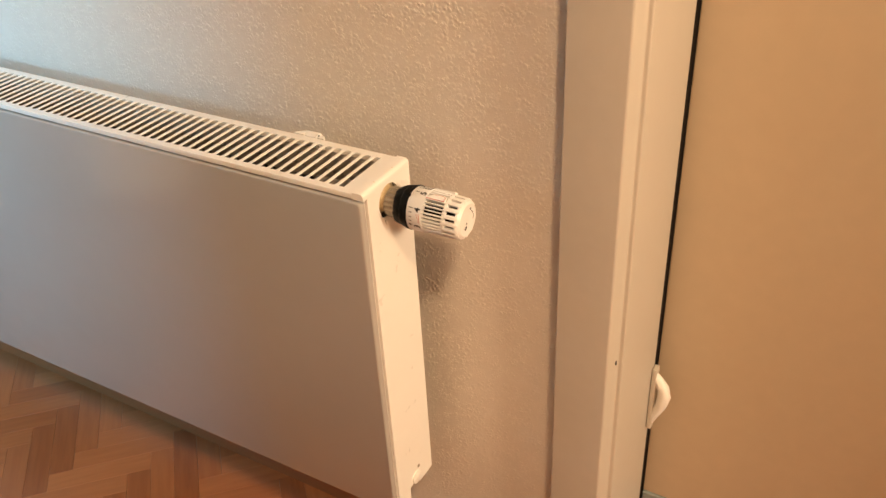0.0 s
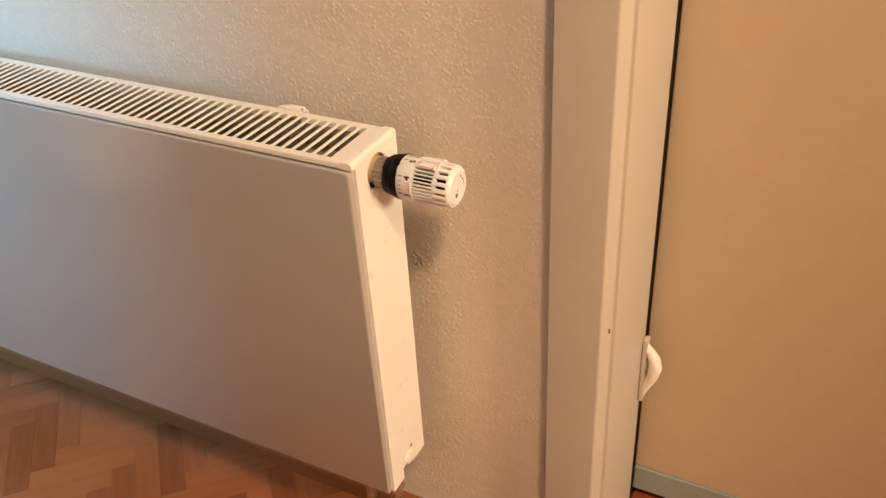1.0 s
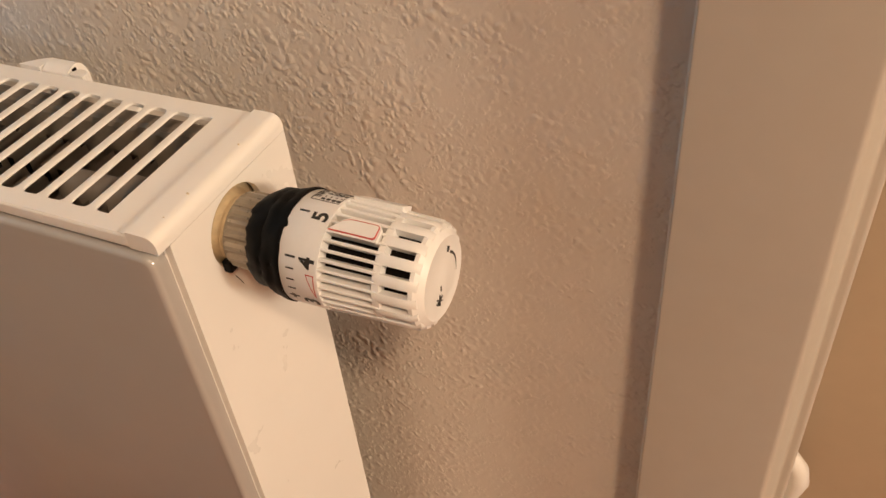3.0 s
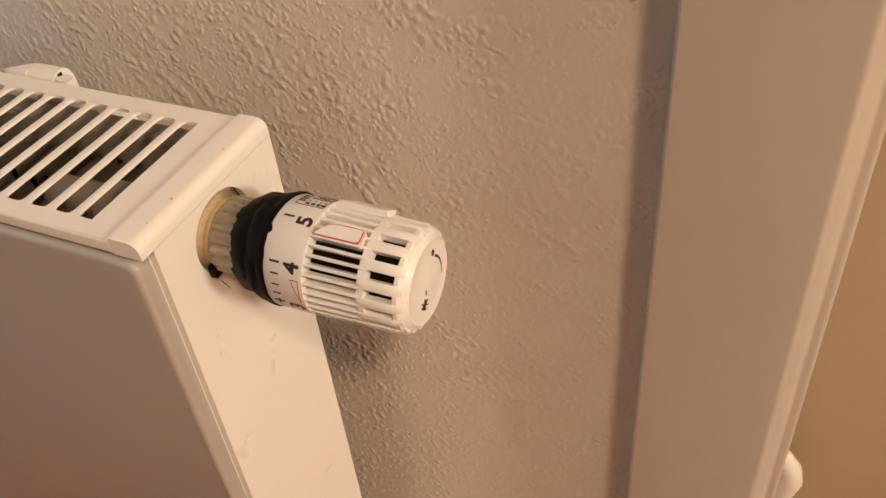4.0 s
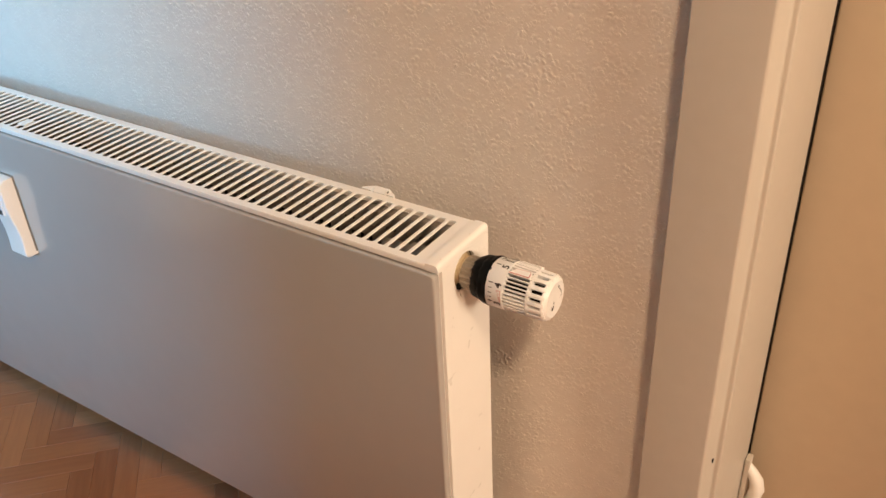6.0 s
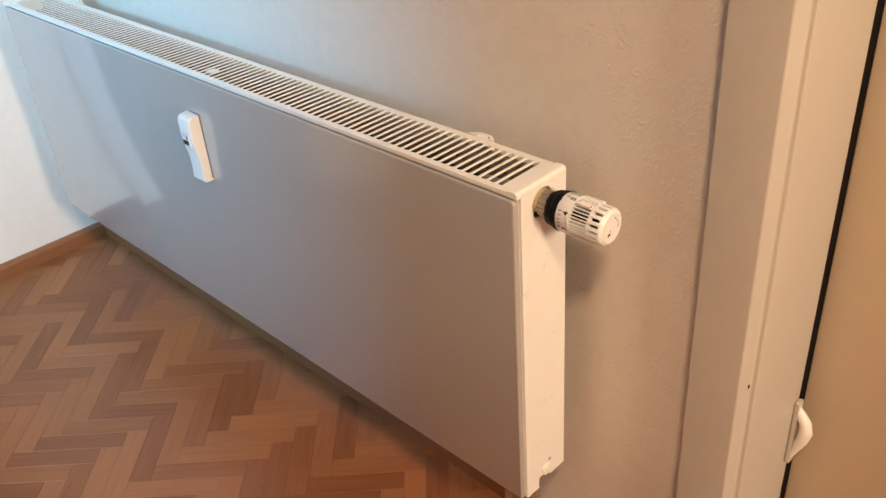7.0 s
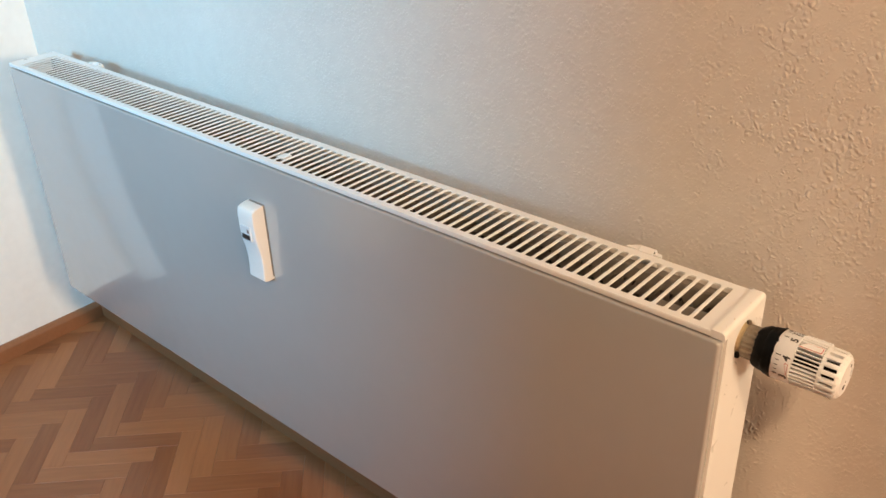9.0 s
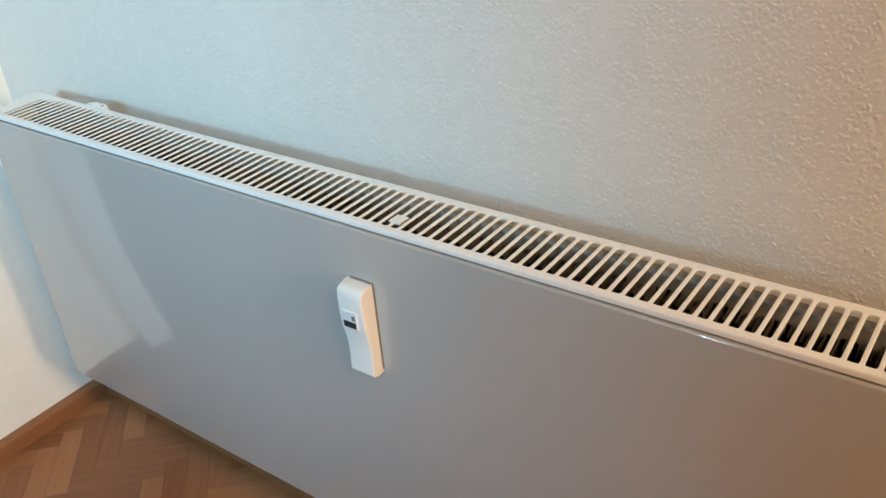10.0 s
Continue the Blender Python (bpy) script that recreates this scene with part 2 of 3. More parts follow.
tagged(part("ceiling", box(WEST - 0.2, EAST + 0.2, SOUTH - 0.75, 0.60, TOP, TOP + 0.1), CEILING), "unseen beige ceiling, toned down to cut bounced light", "ceiling", kind="structure")

bm = box(WEST - 0.12, 0.275, WALL_Y, 0.36, 0, TOP)
box(0.275, 1.215, WALL_Y, 0.36, 2.05, TOP, bm=bm)
box(1.215, EAST + 0.12, WALL_Y, 0.36, 0, TOP, bm=bm)
tagged(part("wall_north", bm, PLASTER), "cream painted wall with rough textured plaster", "wall", kind="structure")
DOOR_W0, DOOR_W1 = -0.305, -1.12
bm = box(WEST - 0.12, WEST, DOOR_W0, WALL_Y, 0, TOP)
box(WEST - 0.12, WEST, DOOR_W1, DOOR_W0, 2.02, TOP, bm=bm)
box(WEST - 0.12, WEST, SOUTH, DOOR_W1, 0, TOP, bm=bm)
tagged(part("wall_west", bm, SMOOTH_WALL), "smooth white painted side wall with a doorway", "wall", kind="structure")
# Out of view: deep reveal and lip added to narrow the daylight's spread.
bm = box(WEST - 0.12, -1.40, SOUTH - 0.7, SOUTH, 0, TOP)
box(-1.40, -0.50, SOUTH - 0.7, SOUTH, 0, 0.92, bm=bm)
box(-1.40, -0.50, SOUTH - 0.7, SOUTH, 2.1, TOP, bm=bm)
box(-0.70, -0.50, SOUTH - 0.12, SOUTH, 0.92, 2.1, bm=bm)
box(-0.50, EAST + 0.12, SOUTH - 0.7, SOUTH, 0, TOP, bm=bm)
tagged(part("wall_south", bm, FAR_WALL), "unseen dark brown wall, its deep opening shaped to limit the daylight", "wall", kind="structure")
# Out of view: end wall with a gap made for the added east light.
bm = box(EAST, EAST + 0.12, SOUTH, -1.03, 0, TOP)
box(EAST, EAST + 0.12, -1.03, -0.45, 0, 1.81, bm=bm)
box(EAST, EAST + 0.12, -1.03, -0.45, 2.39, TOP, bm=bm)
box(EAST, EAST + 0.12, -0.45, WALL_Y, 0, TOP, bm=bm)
tagged(part("wall_east", bm, FAR_WALL), "unseen dark brown end wall with a gap for the fill light", "wall", kind="structure")

# skirting boards
SK = [(0.0, 0.0), (0.016, 0.0), (0.016, 0.036), (0.008, 0.045), (0.0, 0.045)]
bm = prism([(WALL_Y - a, b) for a, b in rounded(SK, [0, 0, 0.004, 0.004, 0], 3)], "x", WEST, 0.196)
tagged(part("baseboard", bm, SKIRT_OAK, smooth=True), "low reddish oak skirting board along the plaster wall", "baseboard", kind="structure")
bm = prism([(WEST + a, b) for a, b in rounded(SK, [0, 0, 0.004, 0.004, 0], 3)], "y", -0.218, WALL_Y - 0.016)
tagged(part("baseboard", bm, SKIRT_OAK, smooth=True), "low reddish oak skirting board along the white wall", "baseboard", kind="structure")

# doorway in the west wall
west_door = thing("door_2", "white painted casing round a closed brown wooden door", "door", kind="structure")
prof = rounded([(WEST, -0.216), (WEST + 0.016, -0.216), (WEST + 0.016, -0.285), (WEST + 0.010, -0.292), (WEST + 0.010, -0.312), (WEST - 0.10, -0.312), (WEST - 0.10, -0.3055), (WEST, -0.3055)], [0, 0.004, 0.005, 0.002, 0.003, 0, 0, 0], 3)
part("casing", prism(prof, "z", 0, 2.09), WHITE_TRIM, west_door, smooth=True)
prof = [(x, DOOR_W0 + DOOR_W1 - y) for x, y in prof]
part("casing", prism(prof, "z", 0, 2.09), WHITE_TRIM, west_door, smooth=True)
part("casing", box(WEST, WEST + 0.016, DOOR_W1 + 0.022, DOOR_W0 - 0.022, 2.012, 2.09, 0.003), WHITE_TRIM, west_door)
LX0, LX1, LY0, LY1 = WEST - 0.115, WEST - 0.075, DOOR_W1 + 0.008, DOOR_W0 - 0.008
part("leaf", box(LX0, LX1, LY0, LY1, 0.006, 2.015, 0.002), BROWN_WOOD, west_door, "brown wooden door leaf")

# doorway beside the radiator
JX = 0.286
door = thing("door_1", "cream lacquered door frame with a closed beige door leaf", "door", kind="structure")
cas = rounded([(0.199, WALL_Y), (0.199, 0.128), (0.2725, 0.129), (0.2772, 0.1445), (0.2790, 0.1515), (0.2803, 0.1526), (JX, 0.1530), (JX, 0.3255), (0.2755, 0.3255), (0.2755, 0.158)],
              [0, 0.0015, 0.003, 0.003, 0.0015, 0.0012, 0.006, 0.002, 0, 0], 4)
part("casing", prism(cas, "z", 0.001, 2.05), LACQUER, door, smooth=True)
mir = [(1.491 - x, y) for x, y in cas]
part("casing", prism(mir, "z", 0.001, 2.05), LACQUER, door, smooth=True)
part("casing", box(0.199, 1.292, 0.130, 0.1525, 2.051, 2.13, 0.003), LACQUER, door)
part("head_jamb", box(JX + 0.0005, 1.2045, 0.1535, 0.3235, 2.03, 2.049, 0.002), LACQUER, door)
bm = box(JX - 0.0025, 1.198, 0.356, 0.396, 0.078, 2.03, 0.002)
for v in bm.verts:
    v.co.y += 0.0035 * (v.co.z - 0.9)
part("leaf", bm, LEAF, door, "beige painted flush door leaf")
part("draught_strip", box(JX - 0.0025, 1.198, 0.3495, 0.394, 0.022, 0.077, 0.002), ALU, door, "dull grey-blue metal strip along the bottom edge")
# Near-black boxes behind the jamb paint the shade of the door gap.
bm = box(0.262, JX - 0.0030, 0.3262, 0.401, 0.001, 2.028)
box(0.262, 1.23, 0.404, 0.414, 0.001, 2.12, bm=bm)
part("gap_shade", bm, DARK, door, "near-black filler standing for the shade in the door gap")
bm = tube([(0.2780, 0.1468, 0.532), (0.2780, 0.1468, 0.538)], [0.0012, 0.0012], 8)
part("nail_hole", bm, DARK, door, "small dark nail hole")
hook = part("catch", tube([(JX + 0.001, 0.316, 0.394), (JX + 0.005, 0.316, 0.383), (JX + 0.012, 0.316, 0.373), (JX + 0.020, 0.316, 0.360), (JX + 0.0225, 0.316, 0.344), (JX + 0.019, 0.316, 0.325), (JX + 0.011, 0.316, 0.304), (JX + 0.006, 0.316, 0.284)],
                          [0.003, 0.006, 0.008, 0.0095, 0.0105, 0.0095, 0.0075, 0.004], 12), DEVICE, door, "white plastic catch on the door jamb", True)
part("catch_plate", box(JX + 0.0005, JX + 0.0085, 0.309, 0.3250, 0.272, 0.398, 0.002), LACQUER, hook)
bm = tube([(0.1965, WALL_Y - 0.003, 0.065), (0.1965, WALL_Y - 0.003, 0.7), (0.1970, WALL_Y - 0.003, 1.3), (0.1965, WALL_Y - 0.003, 2.05)], 0.0018, 8)
tagged(part("trim", bm, SEALANT, smooth=True), "thin cream sealant bead along the door casing", "sealant", kind="structure")
tagged(part("threshold", box(JX + 0.0005, 1.2045, 0.1535, 0.403, -0.003, 0.002), RED_FLOOR), "reddish brown floor strip in the doorway", "threshold", kind="structure")

# ---- radiator ----
LEFT, RIGHT, LOW, HIGH = -1.628, 0.0, 0.238, 0.8025
radiator = thing("radiator", "long white enamelled flat panel radiator hung on the wall", "radiator")
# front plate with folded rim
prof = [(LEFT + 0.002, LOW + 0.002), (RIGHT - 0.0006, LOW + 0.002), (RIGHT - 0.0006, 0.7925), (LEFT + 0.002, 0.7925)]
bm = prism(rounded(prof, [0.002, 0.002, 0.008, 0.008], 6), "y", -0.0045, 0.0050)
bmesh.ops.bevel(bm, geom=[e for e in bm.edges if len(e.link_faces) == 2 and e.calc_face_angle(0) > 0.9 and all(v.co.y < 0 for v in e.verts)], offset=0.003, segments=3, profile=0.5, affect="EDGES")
part("front_panel", bm, PANEL, radiator, "flat smooth white front plate, darkened to its shaded tone", True)


def side(x0, x1, hole):
    out = rounded([(0.0055, LOW), (0.036, LOW), (0.036, LOW + 0.022), (0.060, LOW + 0.022), (0.064, LOW + 0.010), (0.101, LOW + 0.010), (0.101, HIGH - 0.0077), (0.0055, HIGH - 0.0077)],
                  [0.001, 0.001, 0.003, 0.003, 0.001, 0.002, 0.0, 0.0], 5)
    holes = [[(AX_Y + 0.0004 + 0.0221 * math.cos(6.28319 * i / 40), AX_Z + 0.0006 + 0.0221 * math.sin(6.28319 * i / 40)) for i in range(40)]] if hole else []
    return prism(out, "x", x0, x1, holes)


sp = part("side_panel", side(RIGHT - 0.0005, RIGHT + 0.0035, True), ENAMEL, radiator, "white side cover with a round valve hole")
part("side_panel", side(LEFT - 0.0035, LEFT + 0.0005, False), ENAMEL, radiator)
bm = box(RIGHT - 0.0125, RIGHT + 0.0035, -0.0022, 0.101, HIGH - 0.0075, HIGH + 0.0018)
bmesh.ops.bevel(bm, geom=[e for e in bm.edges if all(v.co.z > HIGH for v in e.verts) and sum(v.co.x for v in e.verts) > 0], offset=0.0055, segments=5, profile=0.5, affect="EDGES")
bmesh.ops.delete(bm, geom=[f for f in bm.faces if f.normal.z < -0.9], context="FACES")
part("end_cap", bm, ENAMEL, sp, "folded cover edge with small chips", True)
part("frame", box(LEFT + 0.003, RIGHT - 0.0008, 0.0048, 0.0078, LOW + 0.004, HIGH - 0.003), ENAMEL, radiator)
# grille
G0, G1, PITCH, N = 0.0078, 0.0895, 0.01505, 104
gx1 = RIGHT - 0.0305
gx0 = gx1 - N * PITCH + 0.0072
grille = part("top_grille", prism([(LEFT + 0.001, -0.0015), (RIGHT - 0.0125, -0.0015), (RIGHT - 0.0125, 0.1005), (LEFT + 0.001, 0.1005)], "z", HIGH - 0.0025, HIGH,
                                  [[(gx0, G0), (gx1, G0), (gx1, G1), (gx0, G1)]]), ENAMEL, radiator, "slotted white top grille")
part("lip", box(LEFT + 0.001, RIGHT - 0.0125, -0.0022, 0.0005, HIGH - 0.0075, HIGH - 0.0002, 0.0012, 2), ENAMEL, grille)
flare = [(PITCH / 2 - 0.00005, 0.0), (0.0048, 0.0003), (0.0033, 0.0012), (0.0026, 0.0026), (0.0024, 0.0045)]
half = [(a, G0 + b) for a, b in flare] + [(a, G1 - b) for a, b in reversed(flare)]
bm = prism(half + [(-a, b) for a, b in reversed(half)], "z", -0.0014, -0.0001)
bmesh.ops.bevel(bm, geom=[e for e in bm.edges if all(v.co.z > -0.001 and G0 + 0.0002 < v.co.y < G1 - 0.0002 for v in e.verts) and len(e.link_faces) == 2 and e.calc_face_angle(0) > 0.9], offset=0.0009, segments=2, profile=0.5, affect="EDGES")
slat = part("slat", bm, ENAMEL, grille, smooth=True)
slat.location = (gx1 - PITCH + 0.0036, 0, HIGH)
for i in range(2, N):
    o = new("slat", slat.data)
    o.parent = grille
    o.location = (gx1 - i * PITCH + 0.0036, 0, HIGH)
xc = gx1 - 48.5 * PITCH + 0.0036 + PITCH / 2
part("clip", box(xc - 0.0085, xc + 0.0085, 0.020, 0.038, HIGH - 0.003, HIGH - 0.0003, 0.0006), ENAMEL, grille)
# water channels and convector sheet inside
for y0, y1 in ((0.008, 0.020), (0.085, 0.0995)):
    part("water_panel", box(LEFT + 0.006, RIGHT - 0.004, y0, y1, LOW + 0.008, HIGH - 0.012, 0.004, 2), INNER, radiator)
zig = []
n = 124
for i in range(n):
    x = LEFT + 0.03 + i * (RIGHT - LEFT - 0.07) / n
    s = (RIGHT - LEFT - 0.07) / n
    zig += [(x, 0.024), (x + s * 0.4, 0.024), (x + s * 0.5, 0.049), (x + s * 0.9, 0.049)]
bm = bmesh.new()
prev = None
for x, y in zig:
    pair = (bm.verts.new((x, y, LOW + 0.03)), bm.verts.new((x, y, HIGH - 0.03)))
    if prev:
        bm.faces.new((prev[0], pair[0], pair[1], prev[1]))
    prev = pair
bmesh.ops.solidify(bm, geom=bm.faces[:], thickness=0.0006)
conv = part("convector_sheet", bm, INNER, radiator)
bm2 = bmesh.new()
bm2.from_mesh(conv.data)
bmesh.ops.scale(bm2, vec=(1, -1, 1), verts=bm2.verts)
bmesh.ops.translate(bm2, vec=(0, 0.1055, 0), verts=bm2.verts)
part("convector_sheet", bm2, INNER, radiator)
part("valve_tube", tube([(-0.085, 0.052, LOW + 0.02), (-0.085, 0.052, 0.752), (-0.085, 0.051, 0.765)], 0.009, 14), BRASS, radiator, "pale valve tube inside the grille", True)


def bracket(x):
    b = part("bracket", prism(rounded([(0.1012, HIGH - 0.07), (0.1012, HIGH + 0.0005), (0.107, HIGH + 0.0034), (0.113, HIGH + 0.0028), (0.117, HIGH - 0.004), (0.117, HIGH - 0.07)], [0, 0.001, 0.004, 0.004, 0.004, 0], 4), "x", x - 0.013, x + 0.006), ENAMEL, radiator, "white hanging bracket behind the top edge", True)
    part("hook", box(x - 0.010, x + 0.004, 0.1165, WALL_Y - 0.0005, HIGH - 0.065, HIGH - 0.05, 0.002), ENAMEL, b)
    part("strap", prism(rounded([(x - 0.030, 0.1012), (x - 0.014, 0.1012), (x - 0.014, 0.113), (x - 0.020, 0.110)], [0.001, 0, 0, 0.004], 3), "z", HIGH - 0.008, HIGH + 0.0022), ENAMEL, b)
    part("tab", prism(rounded([(x + 0.0068, 0.1012), (x + 0.019, 0.1012), (x + 0.017, 0.1075), (x + 0.010, 0.1085)], 0.003, 3), "z", HIGH - 0.008, HIGH + 0.0012), ENAMEL, b)
    part("slot", box(x + 0.0055, x + 0.0064, 0.106, 0.109, HIGH - 0.004, HIGH + 0.0015), DARK, b)


bracket(-0.147)
bracket(-1.45)
# drain plug in the side cover, pipes to the floor
bm = tube([(-0.004, 0.054, LOW + 0.030), (0.006, 0.054, LOW + 0.030), (0.0075, 0.054, LOW + 0.030)], [0.011, 0.011, 0.009], 24)
part("plug", bm, DEVICE, radiator, "round white plastic plug", True)
part("plug_screw", tube([(0.003, 0.063, LOW + 0.046), (0.0042, 0.063, LOW + 0.046)], 0.0028, 12), INNER, radiator)
for x in (-0.022, -0.072):
    p = part("pipe", tube([(x, 0.046, 0.0), (x, 0.046, LOW + 0.02)], 0.0085, 16), STEEL, radiator, "bare metal supply pipe", True)
    part("nut", tube([(x, 0.046, LOW - 0.045), (x, 0.046, LOW - 0.018)], 0.0145, 6), STEEL, p)
    part("valve", tube([(x, 0.046, LOW - 0.017), (x, 0.046, LOW + 0.012)], 0.0115, 16), STEEL, p, smooth=True)
    part("rosette", tube([(x, 0.046, 0.0), (x, 0.046, 0.006), (x, 0.046, 0.009)], [0.022, 0.021, 0.012], 20), DEVICE, p, smooth=True)

bm = tube([(0.0034, 0.0375, 0.7485), (0.0035, 0.040, 0.743), (0.0034, 0.042, 0.738)], [0.0002, 0.0003, 0.0001], 6)
part("scratch", bm, DARK, sp, "thin dark paint crack under the valve hole")
for y, z, r in ((0.030, HIGH + 0.0016, 0.0007), (0.071, HIGH + 0.0016, 0.0005), (0.012, HIGH + 0.0012, 0.0006)):
    part("chip", tube([(RIGHT - 0.002, y, z), (RIGHT - 0.0018, y + 0.0006, z + 0.0004)], r, 6), BRASS, sp)

# ---- thermostat head on the valve ----
head = thing("thermostat", "white ribbed radiator thermostat with black rubber collar", "thermostat")
part("valve_body", lathe([(-0.035, 0.0235), (-0.0030, 0.0235), (-0.0022, 0.0225), (-0.0018, 0.0195), (0.001, 0.0175), (0.004, 0.0172), (0.0045, 0.0165), (0.012, 0.0165)], 40), BRASS, head, "yellowed valve body", True)
part("valve_insert", lathe([(-0.105, 0.010), (-0.070, 0.010), (-0.068, 0.0135), (-0.0352, 0.0135)], 32), INNER, head, "dull metal valve insert under the grille", True)
bm = bmesh.new()
seg = 72
rings = []
for x, amp in ((0.0075, 0.0), (0.009, 0.0009), (0.026, 0.0009), (0.0275, 0.0)):
    rings.append([bm.verts.new(around(x, 0.0186 + amp * (1 if (i // 2) % 2 else -0.5), 360 * i / seg)) for i in range(seg)])
for a, b in zip(rings, rings[1:]):
    for i in range(seg):
        bm.faces.new((a[i], a[(i + 1) % seg], b[(i + 1) % seg], b[i]))
bm.faces.new(rings[0])
bm.faces.new(list(reversed(rings[-1])))
part("union_nut", bm, NICKEL, head, "knurled dull nickel nut")
part("set_screw", box(0.003, 0.008, AX_Y - 0.0185, AX_Y - 0.012, AX_Z - 0.0145, AX_Z - 0.0075, 0.001), BLACK, head)


def crumple(x, s):
    a = 6.28319 * s
    e = (0.00040 * math.sin(4 * a + 420 * x) + 0.00022 * math.sin(9 * a - 300 * x + 2) + 0.00008 * math.sin(21 * a + 900 * x)) * (1 if x < 0.04 else 0.35) + 0.0004
    jag = 0.0020 * max(0, 1 - abs(a - 1.05) / 0.07) if x > 0.041 else 0
    return 0.0006 * math.sin(3 * a + 1) + 0.0004 * math.sin(13 * a) + (0.0006 * math.sin(29 * a) if x < 0.023 else 0) + jag, e


part("collar", lathe([(0.0215, 0.0180), (0.0218, 0.0205), (0.0232, 0.0222), (0.0262, 0.0236), (0.0290, 0.0243), (0.0312, 0.0247), (0.0326, 0.0245), (0.0340, 0.0254), (0.0372, 0.0265), (0.0392, 0.0264), (0.0415, 0.0273), (0.0440, 0.0276), (0.0448, 0.0274)], 128, crumple), BLACK, head, "slack crumpled black rubber collar", True)
R0 = 0.0273
part("scale_ring", lathe([(0.0420, 0.0235), (0.0425, R0 - 0.0003), (0.043, R0), (0.0649, R0), (0.0651, R0 - 0.0002), (0.0651, 0.0225)], 96), PLASTIC, head, "white ring with a printed scale", True)
# Plain core; the shade inside the rib slots is put into its colour.
part("core", lathe([(0.064, 0.0205), (0.106, 0.0195)], 48), DARK, head, "near-black core giving the shade between the ribs", True)


def rib_r(x):
    return R0 - 0.0002 - max(0, x - 0.065) * 0.032


def fin(deg, x0, x1, wide, depth, r_end=0.0):
    """One rib, from x0 to x1 along the axis, rounded on its ridge."""
    bm = bmesh.new()
    loops = []
    for x in (x0, x0 + 0.0008, (x0 + x1) / 2, x1 - 0.0035, x1):
        r = rib_r(x) - (r_end if x == x1 else 0)
        w = math.degrees(wide / r) / 2
        loops.append([bm.verts.new(around(x, rr, deg + d)) for rr, d in ((r - depth, -w), (r - 0.0005, -w), (r, -w * 0.5), (r, w * 0.5), (r - 0.0005, w), (r - depth, w))])
    for a, b in zip(loops, loops[1:]):
        for i in range(6):
            bm.faces.new((a[i], a[(i + 1) % 6], b[(i + 1) % 6], b[i]))
    bm.faces.new(loops[0])
    bm.faces.new(list(reversed(loops[-1])))
    return bm


for i in range(36):
    deg = 5 + 10 * i
    part("rib", fin(deg, 0.0640, 0.0945, 0.0017, 0.005), PLASTIC, head, smooth=True)
for i in range(18):
    bm = fin(10 + 20 * i, 0.0930, 0.1126, 0.0050, 0.0045, 0.0019)
    for v in bm.verts:
        d = Vector((0, v.co.y - AX_Y, v.co.z - AX_Z))
        v.co += d.normalized() * 0.0002
    part("rib_web", bm, PLASTIC, head, smooth=True)
part("band", lathe([(0.0915, 0.021), (0.0915, rib_r(0.0915) - 0.0006), (0.0950, rib_r(0.0950) - 0.0006), (0.0950, 0.021)], 72), PLASTIC, head, smooth=True)
RE = rib_r(0.110)
cap = part("end_cap", lathe([(0.1088, 0.018), (0.1088, RE - 0.0008), (0.1108, RE - 0.0010), (0.1122, RE - 0.0024), (0.1140, RE - 0.0046), (0.1148, RE - 0.0056), (0.1146, RE - 0.0062), (0.1158, 0.008), (0.1162, 0.001)], 72), PLASTIC, head, "domed white end cap", True)


def pad(deg, x0, x1, half):
    """A raised pad on the ribs with a slanted corner."""
    def sheet(grow, r_top, r_low):
        bm = bmesh.new()
        u = [(x0 - grow, -half - grow * 2200), (x0 + 0.007, half + grow * 2200), (x1 - 0.001, half + grow * 2200), (x1 + grow, half * 0.7), (x1 + grow, -half - grow * 2200)]
        u = rounded([(a * 1000, b * 0.46) for a, b in u], [0.8, 4, 1.5, 0.5, 1.5], 5)
        lo = [bm.verts.new(around(a / 1000, r_low, deg + b / 0.46)) for a, b in u]
        hi = [bm.verts.new(around(a / 1000, r_top, deg + b / 0.46)) for a, b in u]
        for i in range(len(u)):
            bm.faces.new((lo[i], lo[(i + 1) % len(u)], hi[(i + 1) % len(u)], hi[i]))
        bm.faces.new(hi)
        bm.faces.new(list(reversed(lo)))
        return bm
    return sheet


sheet = pad(72, 0.0660, 0.0895, 7.5)
marker = part("marker", sheet(0.0010, R0 + 0.0010, R0 - 0.004), PLASTIC, head, "raised marker pad with a red outline")
part("red_outline", sheet(0.0001, R0 + 0.00125, R0 + 0.0009), RED_INK, marker)
part("marker_face", sheet(-0.00045, R0 + 0.0015, R0 + 0.0011), PLASTIC, marker)
sheet = pad(127, 0.0665, 0.0910, 8.5)
part("marker", sheet(0.0010, R0 + 0.0014, R0 - 0.004), PLASTIC, head, "raised plain marker pad")


def stroke(x0, x1, d0, d1, r=R0, grow=0.00012, steps=6):
    """A printed bar on the scale ring, curved with it."""
    bm = bmesh.new()
    rows = [[bm.verts.new(around(x, r + h, d0 + (d1 - d0) * i / steps)) for x, h in ((x0, -0.0002), (x0, grow), (x1, grow), (x1, -0.0002))] for i in range(steps + 1)]
    for a, b in zip(rows, rows[1:]):
        for j in range(4):
            bm.faces.new((a[j], a[(j + 1) % 4], b[(j + 1) % 4], b[j]))
    bm.faces.new(rows[0])
    bm.faces.new(list(reversed(rows[-1])))
    return bm


